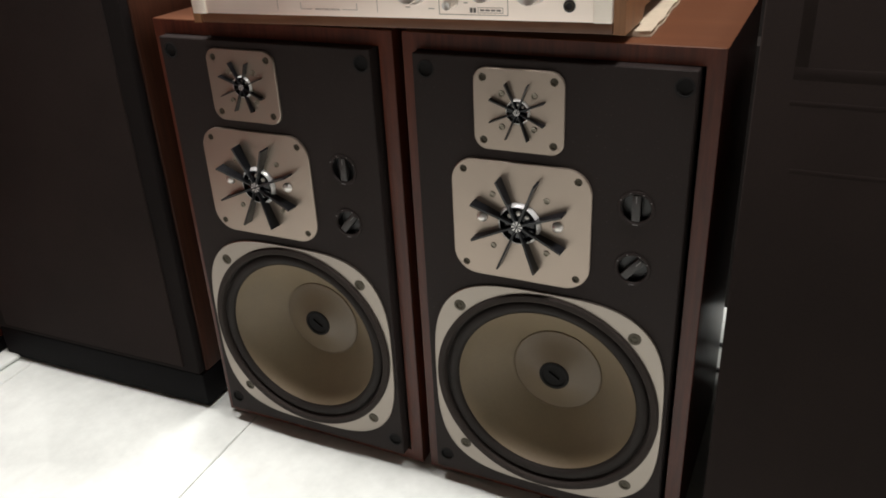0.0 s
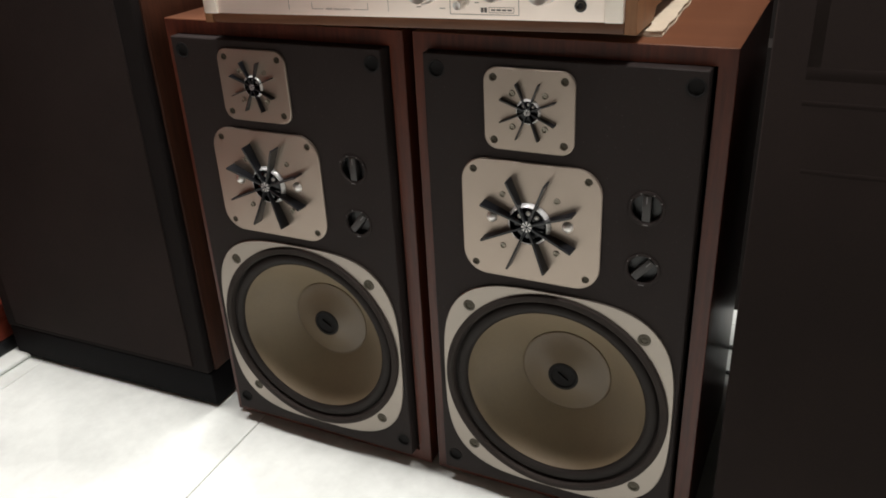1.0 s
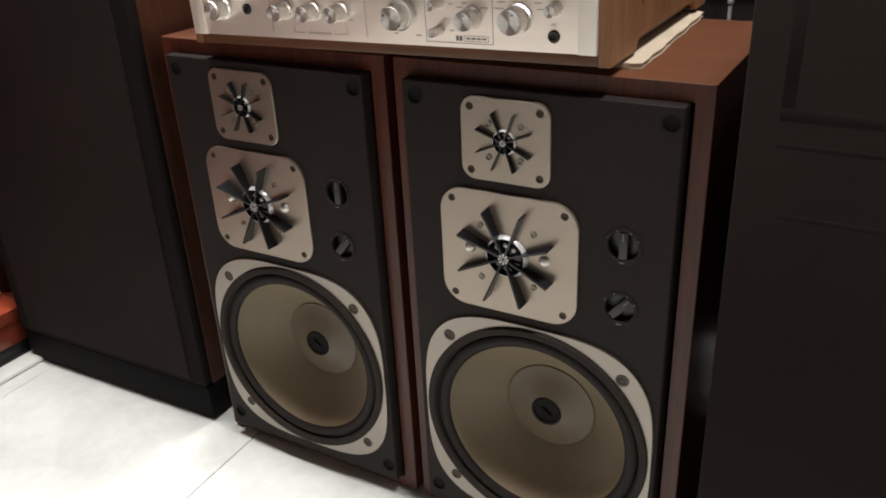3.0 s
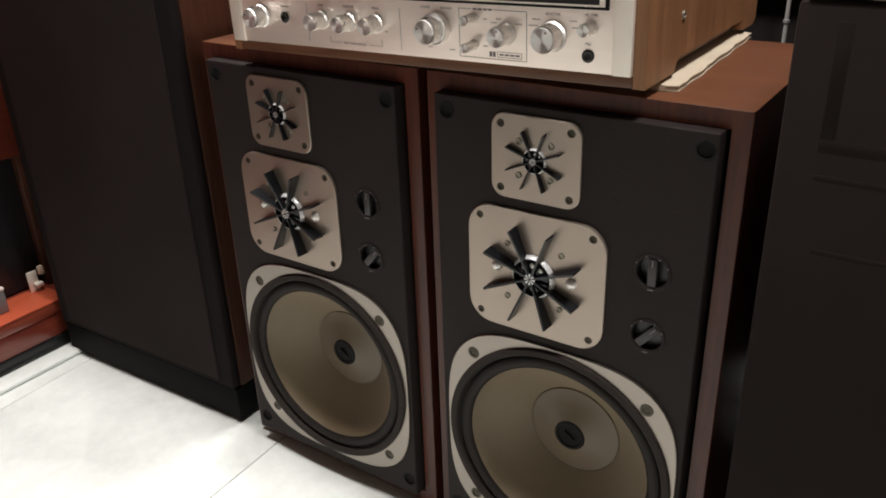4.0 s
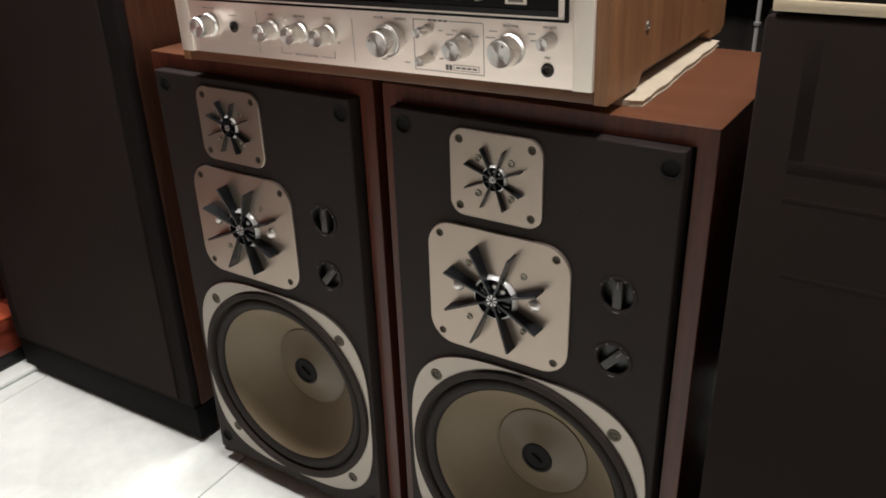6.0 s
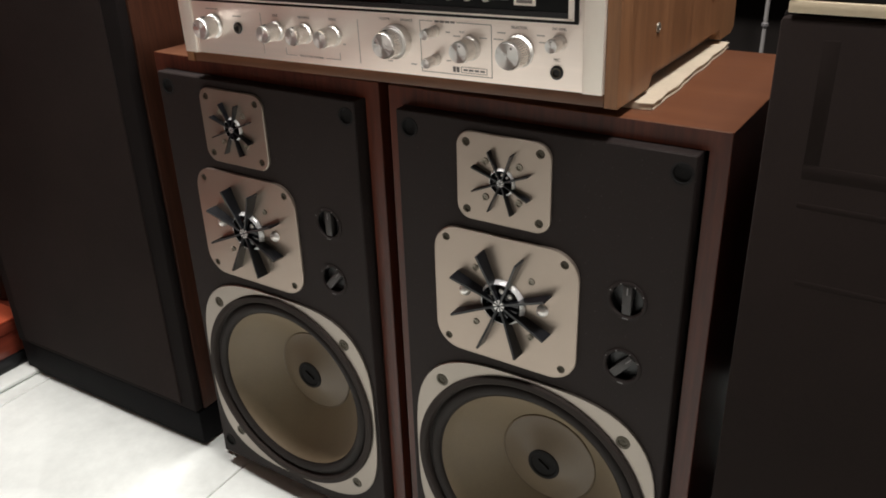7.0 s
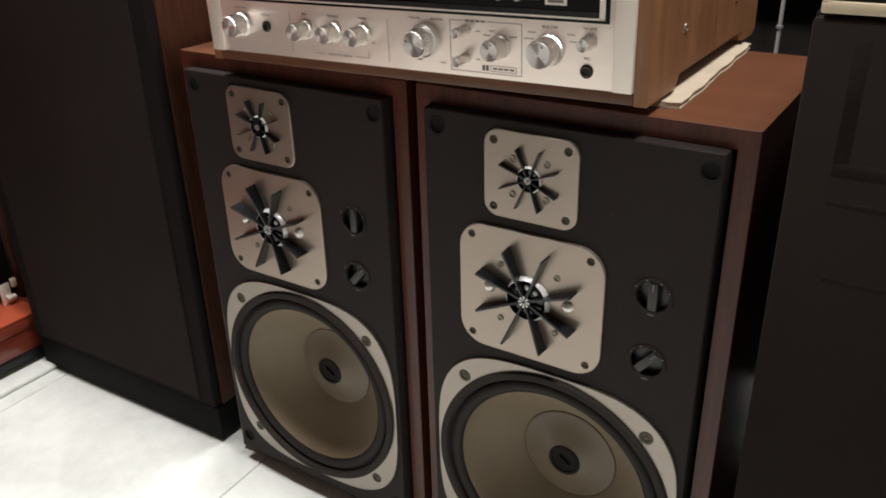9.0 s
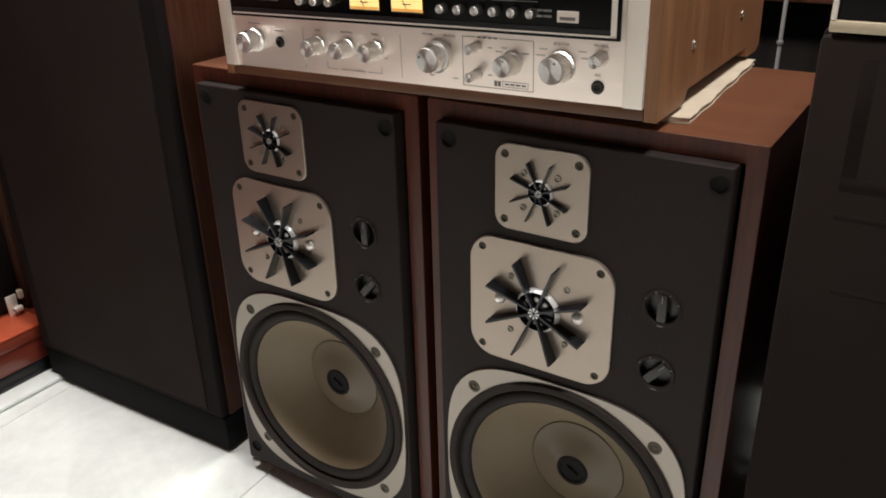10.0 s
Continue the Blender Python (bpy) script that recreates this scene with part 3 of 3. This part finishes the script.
    bars(win, 0.4503, 0.0880, 0.015, 0.0028, INK, 1, fy - 0.0046)
    bars(win, 0.425, 0.094, 0.018, 0.002, GREY, 2, fy - 0.0031)
    bars(win, 0.425, 0.089, 0.018, 0.002, GREY, 2, fy - 0.0031)
    for x0, x1 in ((0.335, 0.365), (0.372, 0.420)):
        part("window_print", box(x0, fy - 0.0033, 0.1010, x1, fy - 0.003, 0.1016), GREY, win)
    bars(win, 0.086, 0.0905, 0.030, 0.0022, GREY, 2, fy - 0.0031)
    # controls
    deck = panel
    face = fy - 0.0001
    items = [("selector_knob", 0.057, 0.0440, 0.0122, 0.022, 0, -60), ("tone_knob", 0.152, 0.0440, 0.0096, 0.023, 0, 20), ("tone_knob", 0.192, 0.0440, 0.0096, 0.023, 0, 20), ("tone_knob", 0.230, 0.0440, 0.0096, 0.023, 0, 20),
             ("volume_knob", 0.310, 0.0440, 0.0135, 0.026, 0.0165, -70), ("small_knob", 0.354, 0.0560, 0.0050, 0.020, 0, 0), ("small_knob", 0.354, 0.0295, 0.0050, 0.020, 0, 0), ("mode_knob", 0.392, 0.0430, 0.0104, 0.023, 0, 20),
             ("selector_knob", 0.443, 0.0440, 0.0134, 0.024, 0, 30), ("mic_knob", 0.482, 0.0540, 0.0064, 0.018, 0, 0)]
    for name, x, z, rad, ln, sk, mk in items:
        k = knob(deck, name, x, z, rad, ln, sk, mk)
        k.location.y = face
    for x, z in ((0.0945, 0.0435), (0.480, 0.0280)):
        j = part("jack_socket", turned([(0.0062, 0), (0.0062, -0.0012), (0.0048, -0.0018), (0.0034, -0.0012), (0.0032, -0.0004), (0, -0.0004)], 24), BLACK, deck, "black headphone socket", pose(x, face, z))
        part("socket_ring", turned([(0.0044, -0.0017), (0.0042, -0.0022), (0.0034, -0.0018)], 24), BRASS, j)
    line = 0.0005
    def rule(x0, zz0, x1, zz1):
        part("printed_line", box(x0, face - 0.0002, zz0, x1, face + 0.0002, zz1), INK if x0 > 0.3 else PALE_INK, deck)
    rule(0.337, 0.0650, 0.352, 0.0650 + line), rule(0.378, 0.0650, 0.4145, 0.0650 + line), rule(0.337, 0.0170, 0.4145, 0.0170 + line)
    rule(0.337, 0.0170, 0.337 + line, 0.0650), rule(0.4145, 0.0170, 0.4145 + line, 0.0650)
    rule(0.162, 0.0195, 0.177, 0.0195 + line), rule(0.218, 0.0195, 0.236, 0.0195 + line), rule(0.162, 0.0195, 0.162 + line, 0.027), rule(0.236, 0.0195, 0.236 + line, 0.027)
    rule(0.130, 0.018, 0.130 + line, 0.062), rule(0.262, 0.018, 0.262 + line, 0.062)
    words(deck, "TRIPLE TONE CONTROL", 0.1975, 0.0197, 0.0030, INK, face - 0.0003)
    words(deck, "BASS", 0.152, 0.0600, 0.0032, INK, face - 0.0003)
    words(deck, "MIDRANGE", 0.192, 0.0600, 0.0032, INK, face - 0.0003)
    words(deck, "TREBLE", 0.230, 0.0600, 0.0032, INK, face - 0.0003)
    words(deck, "VOLUME", 0.296, 0.0645, 0.0032, INK, face - 0.0003)
    words(deck, "BALANCE", 0.322, 0.0645, 0.0032, INK, face - 0.0003)
    words(deck, "SELECTOR", 0.443, 0.0645, 0.0034, INK, face - 0.0003)
    words(deck, "MIC", 0.480, 0.0390, 0.0036, INK, face - 0.0003)
    words(deck, "MIC LEVEL", 0.482, 0.0655, 0.0030, INK, face - 0.0003)
    words(deck, "PLAY", 0.384, 0.0570, 0.0026, INK, face - 0.0003)
    bars(deck, 0.365, 0.0652, 0.022, 0.0017, INK, 4, face)
    for x, z, w in ((0.057, 0.0625, 0.020), (0.0945, 0.0560, 0.014), (0.425, 0.0590, 0.009), (0.422, 0.0530, 0.011), (0.464, 0.0590, 0.008), (0.466, 0.0530, 0.007), (0.378, 0.0530, 0.008), (0.406, 0.0530, 0.008),
                    (0.300, 0.0240, 0.006), (0.328, 0.0230, 0.007), (0.140, 0.036, 0.004), (0.165, 0.036, 0.004), (0.205, 0.036, 0.004), (0.243, 0.036, 0.004), (0.368, 0.0560, 0.005), (0.368, 0.0295, 0.005), (0.346, 0.0225, 0.006)):
        bars(deck, x, z, w * 0.9, 0.0010, PALE_INK, 4, face)
    # two facing half-round badge shapes and a framed strip beside them
    part("badge", box(0.3725, face - 0.0002, 0.0195, 0.3755, face + 0.0002, 0.0245), INK, deck)
    part("badge", box(0.3765, face - 0.0002, 0.0195, 0.3795, face + 0.0002, 0.0245), INK, deck)
    rule(0.3815, 0.0193, 0.4095, 0.0193 + 0.0004), rule(0.3815, 0.0246, 0.4095, 0.0250), rule(0.3815, 0.0193, 0.3819, 0.0250), rule(0.4091, 0.0193, 0.4095, 0.0250)
    bars(deck, 0.3955, 0.0221, 0.023, 0.0017, INK, 4, face)
    return r


def build_card():
    c = thing("cardboard_sheet", "torn corrugated cardboard sheet under the receiver", "cardboard", 0, 0, CAB_Z1)
    rng = random.Random(4)
    edge = [(0.02, 0.06), (0.262, 0.043)]
    n = 26
    for i in range(n + 1):
        u = i / n
        edge.append((0.2735 - 0.012 * u + rng.uniform(-0.0013, 0.0013), 0.047 + 0.283 * u))
    edge += [(0.245, 0.3335), (0.02, 0.328)]
    for k, (za, zb, push) in enumerate(((0.0004, 0.0013, 0.0), (0.0015, 0.0052, -0.0012), (0.0054, 0.0064, 0.0004))):
        bm = bmesh.new()
        pts = [(x + push + rng.uniform(-0.0003, 0.0003) * (0.3 < x * 2), y) for x, y in edge]
        a = [bm.verts.new((x, y, za)) for x, y in pts]
        b = [bm.verts.new((x, y, zb)) for x, y in pts]
        bm.faces.new(a[::-1])
        bm.faces.new(b)
        for i in range(len(pts)):
            j = (i + 1) % len(pts)
            bm.faces.new((a[i], a[j], b[j], b[i]))
        part(("liner", "fluting", "liner")[k], bm, CARD, c)


# ---- neighbours ----
def build_tall_speaker():
    t = thing("tall_loudspeaker", "tall floor-standing loudspeaker with black cloth grille and brown wooden sides", "loudspeaker", 0, 0, 0)
    t.matrix_basis = pose(-0.408, 0.007, 0, 0, 0, 1.7)
    w, d, h = 0.462, 0.36, 1.25
    part("cabinet", box(-w, 0.014, 0.066, 0, d, h, 0.002), TALL_WOOD, t, "brown wood veneer")
    part("plinth", box(-w, 0.0, 0.004, 0.0, d - 0.01, 0.0655, 0.003), PLINTH, t, "blue-black plinth")
    g = part("grille_frame", box(-w + 0.001, -0.004, 0.068, -0.001, 0.0135, h - 0.002, 0.004), GRILLE_EDGE, t)
    part("grille_cloth", box(-w + 0.028, -0.0075, 0.078, -0.030, -0.0035, h - 0.03, 0.003), GRILLE, t, "black woven cloth")


def build_right_speaker():
    t = thing("black_loudspeaker", "large black cloth-fronted loudspeaker standing on the tiles", "loudspeaker", 0.384, -0.026, 0)
    part("cabinet", box(0, 0.014, 0.004, 0.48, 0.40, 0.744, 0.002), GRILLE_EDGE, t)
    part("grille_cloth", box(0.0005, 0.0, 0.006, 0.4795, 0.0135, 0.742, 0.004), GRILLE_DIM, t, "black woven cloth")
    for x0, z0, x1, z1 in ((0.032, 0.636, 0.043, 0.728), (0.032, 0.624, 0.448, 0.6355), (0.032, 0.600, 0.448, 0.605), (0.040, 0.535, 0.440, 0.540)):
        part("grille_rib", box(x0, -0.0004, z0, x1, 0.002, z1, 0.0004), GRILLE_DIM, t, "faint frame rib showing through the cloth")
    d = thing("tape_deck", "audio deck with cream trim and dark window on the black loudspeaker", "tape deck", 0.389, -0.026, 0.7445)
    part("case", box(0.002, 0.012, 0.0, 0.44, 0.30, 0.128, 0.002), GREY, d)
    part("lower_trim", box(0.0, 0.0, 0.0005, 0.442, 0.0118, 0.0090, 0.001), CREAM, d, "cream metal strip")
    part("side_trim", box(0.0, 0.0, 0.0092, 0.004, 0.0118, 0.128, 0.0006), SILVER_EDGE, d)
    part("window", box(0.0042, 0.003, 0.0094, 0.44, 0.0118, 0.128, 0.0006), GLASS_BLACK, d, "dark glass front")
    for gx in (0.036, 0.046):
        part("indicator", box(gx, 0.0022, 0.0215, gx + 0.007, 0.0032, 0.0275), GREEN, d, "dim green light")


def build_left_end():
    s = thing("threshold", "raised white marble edge strip on the tiles", "threshold", kind="structure")
    part("slab", box(-0.884, -1.5, 0.0005, -0.840, 0.20, 0.010, 0.004, 3), TILE, s)
    # Stand and cabinet run on unseen to y -1.5, added to darken plate reflections.
    c = thing("red_stand", "low polished red-brown wooden stand with an orange-red cover", "stand", -0.893, 0, 0)
    part("base", box(-0.45, -1.5, 0.001, 0.0, 0.25, 0.028, 0.003), BLACK, c)
    part("body", box(-0.45, -1.5, 0.0285, -0.003, 0.25, 0.076, 0.003), RED_WOOD, c)
    part("top", box(-0.45, -1.5, 0.0765, 0.003, 0.25, 0.100, 0.003), RED_WOOD, c)
    part("cover", box(-0.080, -1.5, 0.1002, 0.004, 0.020, 0.104, 0.0015), ORANGE, c, "orange-red cover sheet")
    d = thing("display_cabinet", "dark glass-fronted cabinet with red-brown wooden rails", "cabinet", -0.985, 0, 0.1045)
    part("body", box(-0.42, -1.5, 0.0, 0.0, 0.30, 0.85, 0.002), BLACK, d)
    part("upper_rail", box(0.0004, -1.5, 0.268, 0.022, 0.30, 0.85, 0.002), RED_WOOD, d)
    part("post", box(0.0004, 0.030, 0.0, 0.020, 0.048, 0.2675, 0.002), TALL_WOOD, d)
    b = thing("metal_bracket", "small worn silver bracket on the red stand", "bracket", -0.958, 0.004, 0.1005)
    part("upright", box(-0.003, -0.016, 0.0, 0.001, 0.004, 0.046, 0.0008), SILVER_EDGE, b, "scuffed pale plate")
    part("latch", box(-0.003, 0.007, 0.034, 0.006, 0.017, 0.052, 0.002), CARD, b, "small pinkish latch")
    part("knuckle", turned([(0.006, -0.008), (0.006, 0.008), (0, 0.008)], 16), SILVER_EDGE, b, "", pose(0.004, 0, 0.016))
    g = thing("grey_box", "small dull grey metal box on the red stand", "box", -0.935, -0.075, 0.1045)
    part("case", box(-0.03, -0.08, 0.0, 0.01, 0.0, 0.045, 0.002), GREY, g)
    part("lid", box(-0.031, -0.081, 0.0452, 0.011, 0.001, 0.050, 0.001), SILVER_EDGE, g)


def build_back():
    p = thing("cable", "grey vertical cable with a pale joint behind the receiver", "cable", 0.166, 0.95, 0)
    part("sheath", turned([(0.0038, 0.0), (0.0038, 1.6)], 12), PIPE, p, "", pose(0, 0, 0, 90, 0, 0))
    part("collar", turned([(0.0038, 0), (0.0064, 0.001), (0.0064, 0.006), (0.0038, 0.007)], 12), GREY, p, "", pose(0, 0, 0.548, 90, 0, 0))
    s = thing("wall_shelf", "brown wooden shelf board on the dark back wall", "shelf", 0, 0, 0)
    part("board", box(-0.6, 0.972, 0.622, 1.2, 1.018, 0.645, 0.002), TALL_WOOD, s)
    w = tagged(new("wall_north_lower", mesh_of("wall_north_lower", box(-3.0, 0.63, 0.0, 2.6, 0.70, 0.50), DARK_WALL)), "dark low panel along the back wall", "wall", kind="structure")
    for y, z in ((0.41, 0.004), (0.49, 0.004)):
        c = thing("floor_cable", "black cable lying on the tiles behind the loudspeakers", "cable", 0, y, z, "floor cables")
        part("sheath", turned([(0.0038, -1.2), (0.0038, 1.2)], 10), BLACK, c, "", pose(0.2, 0, 0, 0, 0, 90))


def build_tiles():
    parent = bpy.data.objects["floor"]
    size, gap = 0.489, 0.0018
    me = mesh_of("floor_tile", box(-size / 2 + gap / 2, -size / 2 + gap / 2, -0.009, size / 2 - gap / 2, size / 2 - gap / 2, 0.0, 0.0012, 1), TILE)
    turn = pose(-0.322, 0.06, 0, 0, 0, 2.2)
    for i in range(-6, 6):
        for j in range(-8, 2):
            m = turn @ pose((i + 0.5) * size, (j + 0.5) * size, 0)
            if -3.3 < m.translation.x < 2.9 and -3.5 < m.translation.y < 0.95:
                share("floor_tile", me, parent, m)


build_room()
left = build_speaker(-0.191)
copy_thing(left, pose(0.1765, 0, 0))
build_receiver()
build_card()
build_tall_speaker()
build_right_speaker()
build_left_end()
build_back()
build_tiles()
